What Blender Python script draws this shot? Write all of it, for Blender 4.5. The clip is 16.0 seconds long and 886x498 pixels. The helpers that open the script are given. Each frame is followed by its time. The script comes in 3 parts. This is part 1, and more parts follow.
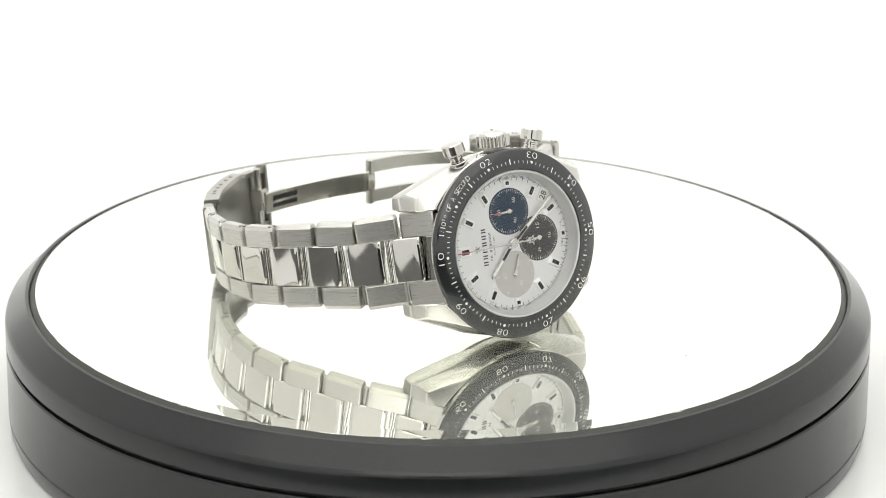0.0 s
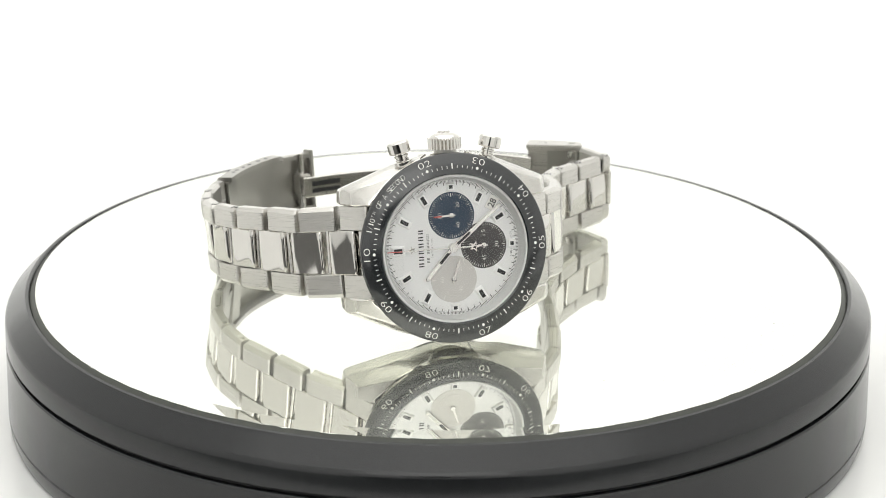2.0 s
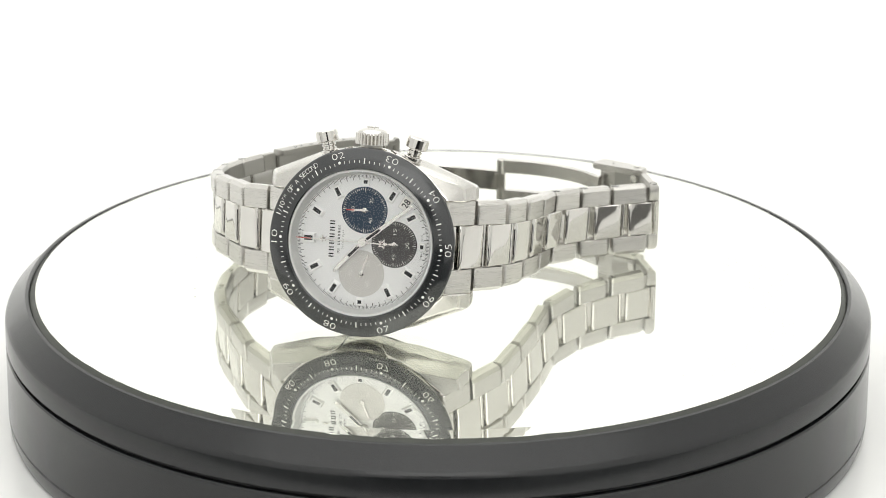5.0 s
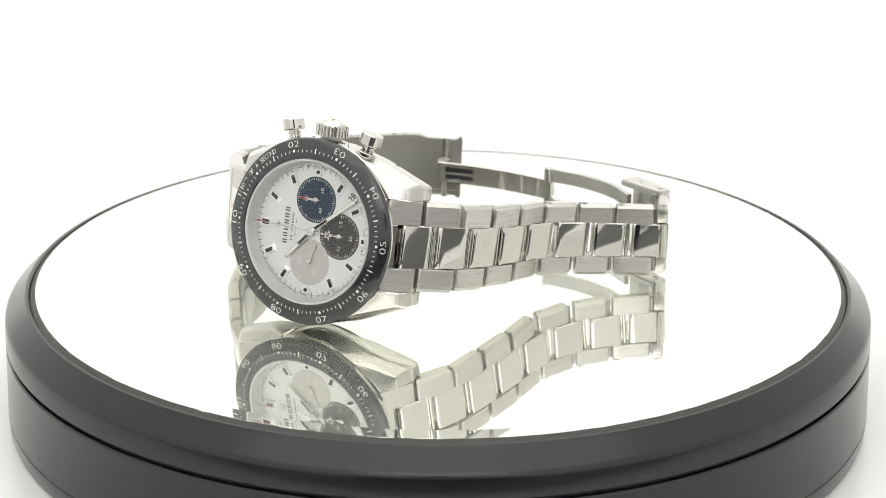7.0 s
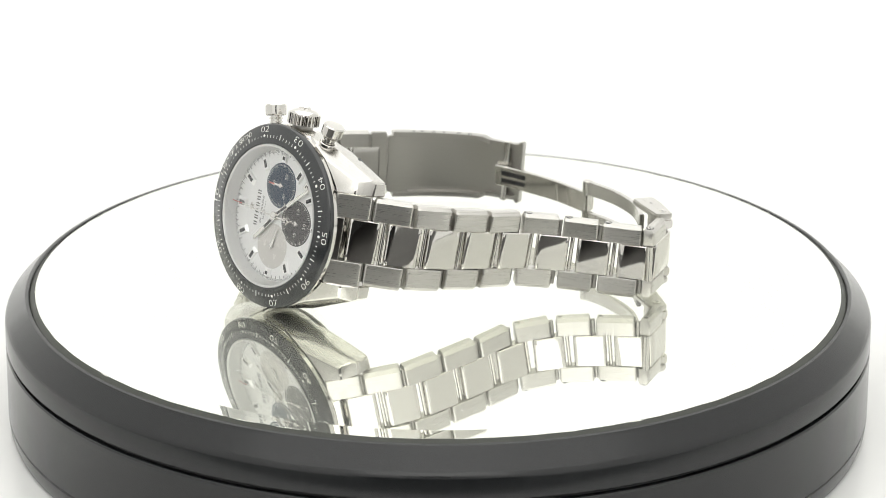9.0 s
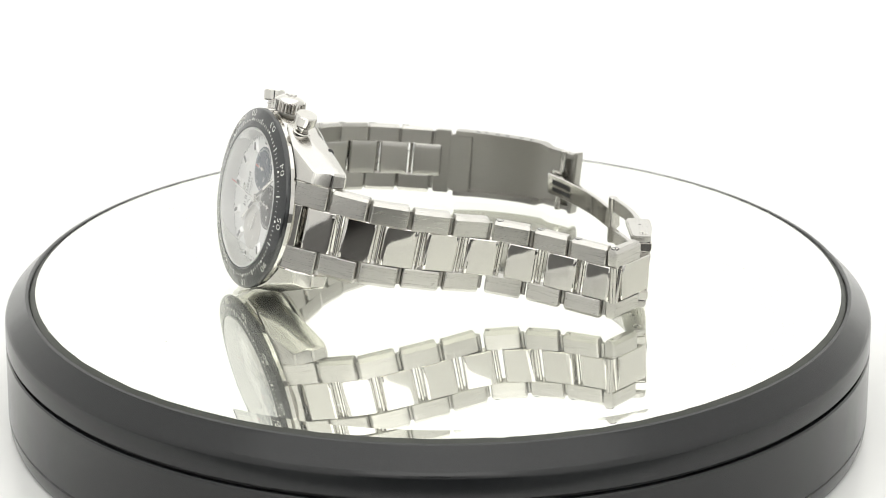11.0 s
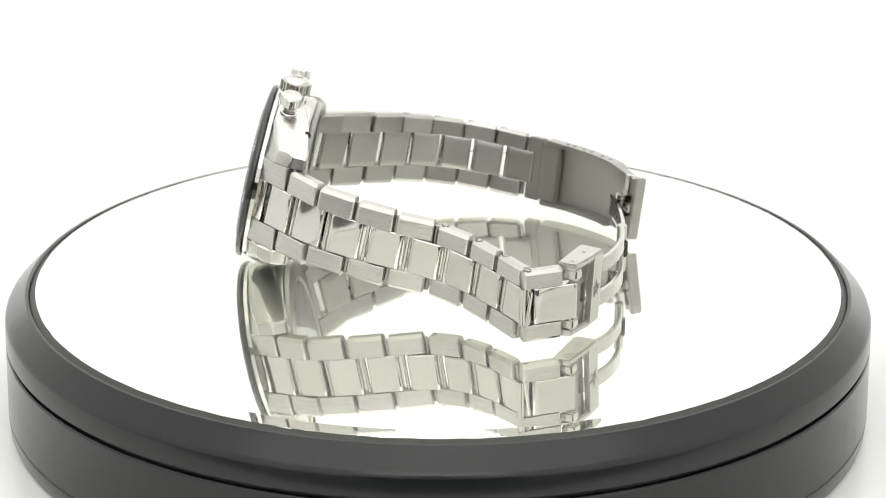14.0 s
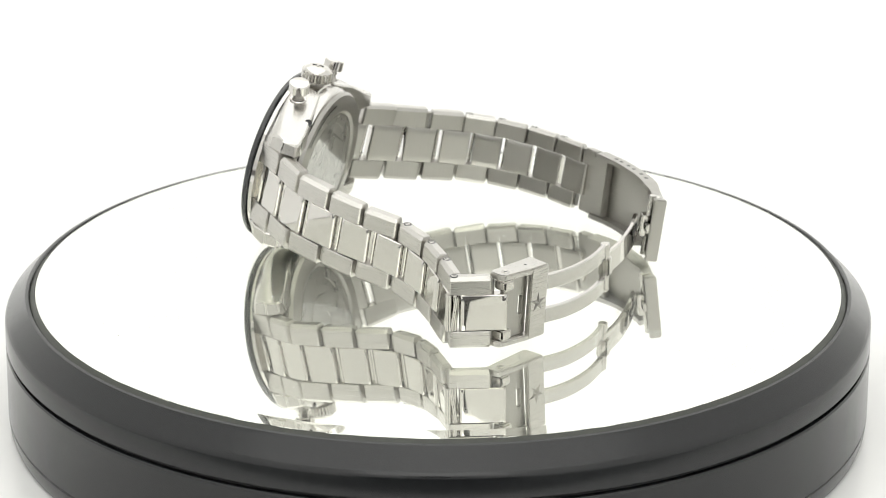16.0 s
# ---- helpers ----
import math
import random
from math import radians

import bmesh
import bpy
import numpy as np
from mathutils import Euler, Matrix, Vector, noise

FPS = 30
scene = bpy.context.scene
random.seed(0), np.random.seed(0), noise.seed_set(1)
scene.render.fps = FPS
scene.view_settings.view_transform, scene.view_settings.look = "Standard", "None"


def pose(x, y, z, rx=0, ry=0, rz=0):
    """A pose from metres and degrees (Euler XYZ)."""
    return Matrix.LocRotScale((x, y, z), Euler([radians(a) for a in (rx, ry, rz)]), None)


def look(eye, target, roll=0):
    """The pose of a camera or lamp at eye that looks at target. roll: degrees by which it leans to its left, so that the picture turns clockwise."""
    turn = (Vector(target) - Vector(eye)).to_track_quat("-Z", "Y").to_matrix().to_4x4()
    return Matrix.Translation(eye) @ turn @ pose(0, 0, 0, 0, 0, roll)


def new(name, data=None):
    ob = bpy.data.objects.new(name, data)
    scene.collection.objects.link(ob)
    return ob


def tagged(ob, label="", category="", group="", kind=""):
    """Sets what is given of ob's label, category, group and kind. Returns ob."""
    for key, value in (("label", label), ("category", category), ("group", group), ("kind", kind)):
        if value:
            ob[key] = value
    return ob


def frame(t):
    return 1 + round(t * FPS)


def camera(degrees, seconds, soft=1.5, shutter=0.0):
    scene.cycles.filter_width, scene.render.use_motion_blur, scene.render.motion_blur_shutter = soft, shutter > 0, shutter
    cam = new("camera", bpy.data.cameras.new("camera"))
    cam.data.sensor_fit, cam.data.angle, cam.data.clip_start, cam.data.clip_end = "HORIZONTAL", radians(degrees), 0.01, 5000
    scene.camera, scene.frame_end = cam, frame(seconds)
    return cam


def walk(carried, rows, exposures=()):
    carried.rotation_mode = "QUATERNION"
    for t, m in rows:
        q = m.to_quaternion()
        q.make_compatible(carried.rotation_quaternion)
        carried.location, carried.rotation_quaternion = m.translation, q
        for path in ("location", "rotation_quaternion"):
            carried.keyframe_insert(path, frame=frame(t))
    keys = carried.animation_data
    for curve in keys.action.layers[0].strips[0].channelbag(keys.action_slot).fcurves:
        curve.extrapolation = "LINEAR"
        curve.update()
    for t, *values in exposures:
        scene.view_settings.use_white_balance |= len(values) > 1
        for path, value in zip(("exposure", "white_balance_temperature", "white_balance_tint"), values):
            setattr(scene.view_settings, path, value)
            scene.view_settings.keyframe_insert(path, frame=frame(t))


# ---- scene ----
SPIN = 8.925  # degrees a second, clockwise from above
cam = camera(20.702, 16.0, soft=0.85)
cam.data.dof.use_dof, cam.data.dof.focus_distance, cam.data.dof.aperture_fstop = True, 0.516, 34
EYE = Vector((0.0, -0.530, 0.20249))
AIM = EYE + Vector((0.0018705, 0.9391663, -0.3434577))
walk(cam, [(0, look(EYE, AIM, 0.2587)), (16, look(EYE, AIM, 0.2587))])

# ---- light: a lit white photo tent in a dark room ----
world = bpy.data.worlds.new("dim_room")
scene.world = world
world.use_nodes = True
world.node_tree.nodes["Background"].inputs[0].default_value = (0.05, 0.05, 0.048, 1)
world.node_tree.nodes["Background"].inputs[1].default_value = 0.5
GLOW_BACK, GLOW_TOP, GLOW_SIDE, GLOW_UPPER = 0.72, 1.32, 0.43, 1.9

# ---- materials ----


def material(name, colour, rough=0.5, metal=0.0, **more):
    m = bpy.data.materials.new(name)
    m.use_nodes = True
    b = m.node_tree.nodes["Principled BSDF"]
    b.inputs["Base Color"].default_value = (*colour, 1)
    b.inputs["Roughness"].default_value = rough
    b.inputs["Metallic"].default_value = metal
    for key, value in more.items():
        b.inputs[key.replace("_", " ")].default_value = value
    return m


def grain(m, scale, stretch, rough_span=0.0, colour_span=0.0, bump=0.0, detail=3.0):
    """Noise in the thing's own space that varies roughness, colour and fine relief."""
    n, ln = m.node_tree.nodes, m.node_tree.links
    b = n["Principled BSDF"]
    co, mp, tx = n.new("ShaderNodeTexCoord"), n.new("ShaderNodeMapping"), n.new("ShaderNodeTexNoise")
    mp.inputs["Scale"].default_value = stretch
    tx.inputs["Scale"].default_value, tx.inputs["Detail"].default_value = scale, detail
    ln.new(co.outputs["Object"], mp.inputs["Vector"])
    ln.new(mp.outputs["Vector"], tx.inputs["Vector"])
    if rough_span:
        r = n.new("ShaderNodeMapRange")
        base = b.inputs["Roughness"].default_value
        r.inputs["To Min"].default_value, r.inputs["To Max"].default_value = max(0, base - rough_span), base + rough_span
        ln.new(tx.outputs["Fac"], r.inputs["Value"])
        ln.new(r.outputs["Result"], b.inputs["Roughness"])
    if colour_span:
        mx = n.new("ShaderNodeMix")
        mx.data_type = "RGBA"
        c = b.inputs["Base Color"].default_value
        mx.inputs[6].default_value = (*[v * (1 - colour_span) for v in c[:3]], 1)
        mx.inputs[7].default_value = (*[min(1, v * (1 + colour_span)) for v in c[:3]], 1)
        ln.new(tx.outputs["Fac"], mx.inputs[0])
        ln.new(mx.outputs[2], b.inputs["Base Color"])
    if bump:
        bp = n.new("ShaderNodeBump")
        bp.inputs["Strength"].default_value, bp.inputs["Distance"].default_value = bump, 0.00004
        ln.new(tx.outputs["Fac"], bp.inputs["Height"])
        ln.new(bp.outputs["Normal"], b.inputs["Normal"])
    return m


def rings(m, turns, bump):
    """Fine concentric grooves about the thing's own z axis."""
    n, ln = m.node_tree.nodes, m.node_tree.links
    co, wv, bp = n.new("ShaderNodeTexCoord"), n.new("ShaderNodeTexWave"), n.new("ShaderNodeBump")
    wv.wave_type, wv.rings_direction = "RINGS", "Z"
    wv.inputs["Scale"].default_value = turns
    bp.inputs["Strength"].default_value, bp.inputs["Distance"].default_value = bump, 0.00003
    ln.new(co.outputs["Object"], wv.inputs["Vector"])
    ln.new(wv.outputs["Fac"], bp.inputs["Height"])
    ln.new(bp.outputs["Normal"], n["Principled BSDF"].inputs["Normal"])
    return m


STEEL = (0.57, 0.556, 0.528)
BRUSHED = grain(material("brushed_steel", STEEL, 0.28, 1.0), 800, (0.15, 11.0, 11.0), 0.03, 0.025, 0.009, 3.0)
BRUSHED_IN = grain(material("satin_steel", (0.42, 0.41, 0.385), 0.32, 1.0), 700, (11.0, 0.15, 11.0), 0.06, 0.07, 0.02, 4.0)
SATIN = grain(material("satin_case_steel", (0.6, 0.588, 0.562), 0.24, 1.0), 900, (0.3, 6.0, 6.0), 0.04, 0.03, 0.015)
POLISHED = grain(material("polished_steel", (0.64, 0.625, 0.595), 0.05, 1.0), 300, (1, 1, 1), 0.03, 0.02)
CERAMIC = grain(material("black_ceramic", (0.016, 0.018, 0.02), 0.15, 0.0, Specular_IOR_Level=0.85), 400, (1, 1, 1), 0.04, 0.05)
SILVER = grain(material("silvered_dial", (0.76, 0.76, 0.755), 0.42, 0.5), 1500, (1, 1, 1), 0.05, 0.01)
BLUE = rings(material("blue_subdial", (0.014, 0.033, 0.062), 0.34, 0.3), 250, 0.006)
DARK = rings(material("slate_subdial", (0.055, 0.052, 0.052), 0.34, 0.3), 700, 0.015)
GREY = rings(material("grey_subdial", (0.55, 0.535, 0.51), 0.32, 0.6), 700, 0.02)
INK = grain(material("black_ink", (0.012, 0.012, 0.013), 0.35), 800, (1, 1, 1), 0.05, 0.1)
WHITE_INK = grain(material("pale_ink", (0.78, 0.77, 0.73), 0.45), 800, (1, 1, 1), 0.05, 0.05)
RED = grain(material("red_lacquer", (0.5, 0.035, 0.03), 0.3), 800, (1, 1, 1), 0.05, 0.1)
MARKER = grain(material("satin_marker_steel", (0.86, 0.86, 0.85), 0.3, 0.55), 800, (1, 1, 1), 0.05, 0.03)
FLANGE = grain(material("grey_flange", (0.62, 0.62, 0.61), 0.35, 0.4), 900, (1, 1, 1), 0.05, 0.05)
MOVEMENT = grain(material("movement_plate_and_dark_star", (0.3, 0.29, 0.27), 0.3, 0.8), 260, (1, 1, 1), 0.12, 0.5, 0.6)
MIRROR = grain(material("silvered_mirror", (0.91, 0.92, 0.85), 0.0, 0.91), 60, (1, 1, 1), 0.0, 0.012)
GLOSS_BLACK = grain(material("black_plastic", (0.01, 0.011, 0.012), 0.2, 0.0), 220, (1, 1, 1), 0.05, 0.1, 0.05)
GROOVE = grain(material("groove_shadow_gap", (0.01, 0.01, 0.01), 0.6), 200, (1, 1, 1), 0.1, 0.1)
EDGE = grain(material("ground_glass_edge", (0.035, 0.038, 0.03), 0.45), 300, (1, 1, 1), 0.1, 0.4)
DARK_SLAB = grain(material("added_dark_slab", (0.03, 0.028, 0.026), 0.5), 30, (1, 1, 1), 0.1, 0.2)
CLOTH = grain(material("white_tent_cloth", (0.84, 0.84, 0.83), 0.9), 500, (1, 1, 1), 0.05, 0.015, 0.2)


ACRYLIC = grain(material("white_acrylic", (0.8, 0.8, 0.79), 0.16, 0.0), 40, (1, 1, 1), 0.04, 0.015)


def glowing(name, strength, tint=(1.0, 0.997, 0.97)):
    """White diffuser cloth lit through from outside; also the added dial fill panel."""
    m = material(name, (0.48, 0.48, 0.47), 0.9)
    b = m.node_tree.nodes["Principled BSDF"]
    b.inputs["Emission Color"].default_value = (*tint, 1)
    b.inputs["Emission Strength"].default_value = strength
    return grain(m, 12, (1, 1, 1), 0.05, 0.02)


GLOW_B = glowing("lit_cloth_back", GLOW_BACK)
GLOW_T = glowing("lit_cloth_top", GLOW_TOP)
GLOW_S = glowing("lit_cloth_side", GLOW_SIDE)
GLOW_FILL = glowing("added_dial_fill_glow", GLOW_UPPER)
GLOW_F = glowing("lit_cloth_front", GLOW_SIDE * 1.35)


def clear_glass(name, gloss, power=2.5):
    m = bpy.data.materials.new(name)
    m.use_nodes = True
    n, ln = m.node_tree.nodes, m.node_tree.links
    n.remove(n["Principled BSDF"])
    a, g, f, mix = n.new("ShaderNodeBsdfTransparent"), n.new("ShaderNodeBsdfGlossy"), n.new("ShaderNodeLayerWeight"), n.new("ShaderNodeMixShader")
    pw, ad = n.new("ShaderNodeMath"), n.new("ShaderNodeMath")
    pw.operation, ad.operation, ad.use_clamp = "POWER", "ADD", True
    pw.inputs[1].default_value, ad.inputs[1].default_value = power, gloss
    g.inputs["Roughness"].default_value = 0.01
    ln.new(f.outputs["Facing"], pw.inputs[0])
    ln.new(pw.outputs[0], ad.inputs[0])
    ln.new(ad.outputs[0], mix.inputs[0])
    ln.new(a.outputs[0], mix.inputs[1])
    ln.new(g.outputs[0], mix.inputs[2])
    ln.new(mix.outputs[0], n["Material Output"].inputs["Surface"])
    return m


SAPPHIRE = clear_glass("sapphire_crystal", 0.03)
PANE = clear_glass("mirror_pane", 0.03, 6.5)

# ---- mesh helpers, in millimetres ----
MM = Matrix.Scale(0.001, 4)


def finish(bm, mat, name, smooth=28):
    bm.transform(MM)
    bmesh.ops.recalc_face_normals(bm, faces=bm.faces)
    me = bpy.data.meshes.new(name)
    bm.to_mesh(me)
    bm.free()
    me.polygons.foreach_set("use_smooth", [True] * len(me.polygons))
    me.set_sharp_from_angle(angle=radians(smooth))
    for m in mat if isinstance(mat, (list, tuple)) else (mat,):
        me.materials.append(m)
    return me


def part(name, bm, mat, parent, label="", m=None, smooth=28):
    ob = new(name, bm if isinstance(bm, bpy.types.Mesh) else finish(bm, mat, name, smooth))
    ob.parent = parent
    if m is not None:
        ob.matrix_basis = m
    return tagged(ob, label)


def lathe(profile, n=96, loop=False, bm=None, m=None):
    bm = bm or bmesh.new()
    m = m or Matrix.Identity(4)
    ringset = []
    for r, z in profile:
        if r < 1e-6:
            ringset.append([bm.verts.new(m @ Vector((0, 0, z)))])
        else:
            ringset.append([bm.verts.new(m @ Vector((r * math.cos(2 * math.pi * k / n), r * math.sin(2 * math.pi * k / n), z))) for k in range(n)])
    pairs = list(zip(ringset, ringset[1:])) + ([(ringset[-1], ringset[0])] if loop else [])
    for a, b in pairs:
        for k in range(n):
            j = (k + 1) % n
            if len(a) == 1 and len(b) == 1:
                continue
            if len(a) == 1:
                bm.faces.new((a[0], b[k], b[j]))
            elif len(b) == 1:
                bm.faces.new((a[k], a[j], b[0]))
            else:
                bm.faces.new((a[k], a[j], b[j], b[k]))
    return bm


def prism(poly, z0, z1, bm=None, m=None, taper=1.0):
    """A polygon in x, y raised from z0 to z1."""
    bm = bm or bmesh.new()
    m = m or Matrix.Identity(4)
    cx, cy = sum(p[0] for p in poly) / len(poly), sum(p[1] for p in poly) / len(poly)
    low = [bm.verts.new(m @ Vector((x, y, z0))) for x, y in poly]
    high = [bm.verts.new(m @ Vector((cx + (x - cx) * taper, cy + (y - cy) * taper, z1))) for x, y in poly]
    bm.faces.new(low[::-1])
    bm.faces.new(high)
    for k in range(len(poly)):
        j = (k + 1) % len(poly)
        bm.faces.new((low[k], low[j], high[j], high[k]))
    return bm


def box(x0, x1, y0, y1, z0, z1, bm=None, m=None):
    return prism([(x0, y0), (x1, y0), (x1, y1), (x0, y1)], z0, z1, bm, m)


def bevelled(bm, width, segments=2, slot=-1):
    bmesh.ops.recalc_face_normals(bm, faces=bm.faces)
    sharp = [e for e in bm.edges if len(e.link_faces) == 2 and e.calc_face_angle(0) > 0.35]
    bmesh.ops.bevel(bm, geom=sharp, offset=width, segments=segments, affect="EDGES", clamp_overlap=True, material=slot)
    return bm


def hull(points, width=0.3):
    bm = bmesh.new()
    for q in points:
        bm.verts.new(q)
    out = bmesh.ops.convex_hull(bm, input=bm.verts)
    bmesh.ops.delete(bm, geom=[v for v in out["geom_interior"] if isinstance(v, bmesh.types.BMVert)], context="VERTS")
    bmesh.ops.dissolve_limit(bm, angle_limit=radians(1.5), verts=bm.verts, edges=bm.edges)
    return bevelled(bm, width, 1, 1)


def sweep(stations, loops, bm=None):
    """stations: frames (Matrix); loops: for each a closed outline in the frame's y, z."""
    bm = bm or bmesh.new()
    rows = [[bm.verts.new(f @ Vector((0, y, z))) for y, z in loop] for f, loop in zip(stations, loops)]
    n = len(rows[0])
    for a, b in zip(rows, rows[1:]):
        for k in range(n):
            j = (k + 1) % n
            bm.faces.new((a[k], a[j], b[j], b[k]))
    bm.faces.new(rows[0][::-1])
    bm.faces.new(rows[-1])
    return bm


def add_mesh(bm, me, m):
    old = len(bm.verts)
    bm.from_mesh(me)
    bm.verts.ensure_lookup_table()
    bmesh.ops.transform(bm, matrix=m, verts=bm.verts[old:])


def lettering(body, height, width=None, depth=0.03, weight=-0.02):
    """A mesh of the words, centred, of that cap height and width in millimetres."""
    cu = bpy.data.curves.new("words", "FONT")
    cu.body, cu.align_x, cu.align_y, cu.extrude, cu.resolution_u = body, "CENTER", "CENTER", 0.01, 3
    cu.offset = weight
    ob = new("words", cu)
    bpy.context.view_layer.update()
    me = bpy.data.meshes.new_from_object(ob.evaluated_get(bpy.context.evaluated_depsgraph_get()))
    bpy.data.objects.remove(ob)
    co = np.array([v.co[:] for v in me.vertices])
    lo, hi = co.min(0), co.max(0)
    sy = height / (hi[1] - lo[1])
    sx = width / (hi[0] - lo[0]) if width else sy
    me.transform(Matrix.Diagonal((sx, sy, depth / 0.02, 1)) @ Matrix.Translation(-Vector((lo + hi) / 2)))
    return me


def frame_of(origin, along, up, flip=False):
    """x along, y up, z outwards; flip: z on the other hand, with x backwards."""
    t, u = Vector(along).normalized(), Vector(up)
    u = (u - t * u.dot(t)).normalized()
    z = u.cross(t) if flip else t.cross(u)
    x = u.cross(z)
    m = Matrix((x, u, z)).transposed().to_4x4()
    m.translation = origin
    return m


def metres(m):
    out = m.copy()
    out.translation = m.translation * 0.001
    return out


def smooth_path(nodes, n):
    """n + 1 points on a curve through the nodes."""
    p = [Vector(q) for q in nodes]
    p = [p[0] * 2 - p[1]] + p + [p[-1] * 2 - p[-2]]
    out = []
    for k in range(n + 1):
        u = k / n * (len(nodes) - 1)
        i = min(int(u), len(nodes) - 2)
        t = u - i
        a, b, c, d = p[i:i + 4]
        out.append(0.5 * (2 * b + (c - a) * t + (2 * a - 5 * b + 4 * c - d) * t * t + (3 * b - a - 3 * c + d) * t ** 3))
    return out


# ---- the tent ----


def setting(name, bm, mat, label, category):
    ob = new(name, finish(bm, mat, name))
    return tagged(ob, label, category, kind="structure")


def build_tent():
    w, back, front, top, low = 560.0, 620.0, -600.0, 720.0, -29.3
    setting("floor", box(-w, w, -170, back, low - 3, low), ACRYLIC, "glossy white acrylic floor of the photo tent", "floor")
    # dark slab out of view, added so rim and links reflect dark below
    setting("ground", box(-900, 900, -1150, 800, low - 40, low - 3), DARK_SLAB, "unseen dark slab added under the tent to darken low reflections", "table")
    # back cloth, rounded into the floor
    pts = [(back - 160, low + 0.5)] + [(back - 160 + 160 * math.sin(a), low + 160.5 - 160 * math.cos(a)) for a in np.linspace(0.1, math.pi / 2, 12)] + [(back, top)]
    pts += [(back + 5, top), (back + 5, low + 160)] + [(back - 155 + 160 * math.sin(a), low + 155 - 155 * math.cos(a)) for a in np.linspace(math.pi / 2 - .1, 0.1, 10)]
    bm = sweep([Matrix.Translation((-w, 0, 0)), Matrix.Translation((w, 0, 0))], [pts, pts])
    setting("backdrop", bm, GLOW_B, "seamless bright white backdrop cloth curving into the floor", "backdrop")
    setting("ceiling", box(-w, w, front, back, top, top + 5), GLOW_T, "bright white diffuser roof of the photo tent", "ceiling")
    setting("wall_west", box(-w - 5, -w, front, back, low, top), GLOW_S, "white diffuser cloth side of the photo tent", "wall")
    setting("wall_east", box(w, w + 5, front, back, low, top), GLOW_S, "white diffuser cloth side of the photo tent", "wall")
    # front cloth with an opening for the lens and a low dark slot
    bm = bmesh.new()
    for x0, x1, z0, z1 in ((-w, -205, low, top), (205, w, low, top)):
        box(x0, x1, front - 4, front, z0, z1, bm)
    for x0, x1, z0, z1 in ((-204, 204, 75, 160), (-204, -75, 160, 289), (75, 204, 160, 289)):
        box(x0, x1, front - 4, front, z0, z1, bm)
    # unseen glowing panel, added over the opening to brighten the dial
    setting("dial_fill_panel", box(-203, 203, front - 4, front, 290, top), GLOW_FILL, "unseen glowing panel added above the opening to brighten the dial", "wall")
    setting("wall_south", bm, GLOW_F, "white cloth front of the photo tent with an opening", "wall")


# ---- the turntable ----
GLASS = 3.6  # level of the glass on which the watch rests


def build_turntable():
    table = tagged(new("turntable"), "round black display turntable with a mirror top", "turntable")
    table.location = (0, 0, -0.0293)
    lift = Matrix.Translation((0, 0, 0.0293))
    base = part("base", lathe([(0, -8.4), (99.2, -8.4), (99.9, -8.55), (100.2, -8.95), (100.5, -24.3), (100.25, -24.6), (100.5, -24.9), (100.3, -27.4), (99.8, -28.9), (99.3, -29.3), (0, -29.3)], 192), GLOSS_BLACK, table, "glossy black plastic base", lift)
    part("groove", lathe([(0, -7.7), (99.0, -7.7), (99.0, -8.5), (0, -8.5)], 160), GROOVE, base, "dark gap under the rotating rim")
    rim = [(0, -3), (94.2, -3), (94.22, 1.5), (94.32, 2.15), (94.6, 2.45), (95.3, 2.35), (95.85, 1.7), (99.3, -1.5), (99.8, -2.1), (100.1, -2.9), (100.2, -7.2), (99.9, -7.7), (0, -7.7)]
    platter = part("platter", lathe(rim, 192), GLOSS_BLACK, table, "glossy black bevelled rim", lift)
    part("mirror", lathe([(0, 2.6), (88.6, 2.6), (93.0, 2.76), (93.5, 2.3), (93.8, 0.9), (93.8, -2.9), (0, -2.9)], 192), MIRROR, platter, "round silvered mirror with a bevelled edge", smooth=0.8)
    pane = part("glass_pane", lathe([(0, GLASS), (88.6, GLASS)], 192), PANE, platter, "clear glass over the silvering")
    pane.visible_shadow = False
    # ground, slightly chipped edge between the mirror and the rim
    bm, n = bmesh.new(), 400
    inner = [93.05 + 0.28 * noise.noise(Vector((20 * math.cos(k * 6.2832 / n), 20 * math.sin(k * 6.2832 / n), 0))) for k in range(n)]
    rows = [[bm.verts.new((r * math.cos(k * 6.2832 / n), r * math.sin(k * 6.2832 / n), z)) for k, r in enumerate(rr)] for rr, z in ((inner, 2.79), ([94.22] * n, 2.0))]
    for k in range(n):
        j = (k + 1) % n
        bm.faces.new((rows[0][k], rows[0][j], rows[1][j], rows[1][k]))
    part("ground_edge", bm, EDGE, platter, "dark greenish ground edge of the mirror", smooth=60)
    bm = bmesh.new()
    for _ in range(26):
        r, a, q = 85 * math.sqrt(random.random()), random.uniform(0, 6.283), random.uniform(0.1, 0.22)
        lathe([(q, 0.0), (q * 0.7, 0.05), (0, 0.06)], 7, bm=bm, m=Matrix.Translation((r * math.cos(a), r * math.sin(a), GLASS)) @ Matrix.Diagonal((1.0, random.uniform(0.5, 1.6), 1, 1)))
    tagged(part("dust_specks", bm, CLOTH, platter), "tiny pale dust specks", kind="stuff")
    return table, platter


# ---- the watch ----
HEAD = Matrix(((0.852008, -0.107647, 0.512343, 16.656), (0.523529, 0.176822, -0.833458, -41.127), (-0.000874, 0.978338, 0.20701, 24.75), (0, 0, 0, 1)))
SLOPE = 0.22


def polar(a, r, z, tilt=0.0, flip=False):
    """A frame on the dial or bezel: clockwise angle a from twelve o'clock, y outwards (or inwards)."""
    th = 180 - a
    m = pose(0, 0, 0, 0, 0, th - 90) @ Matrix.Translation((0, r, z)) @ pose(0, 0, 0, -tilt)
    return m @ pose(0, 0, 0, 0, 0, 180) if flip else m


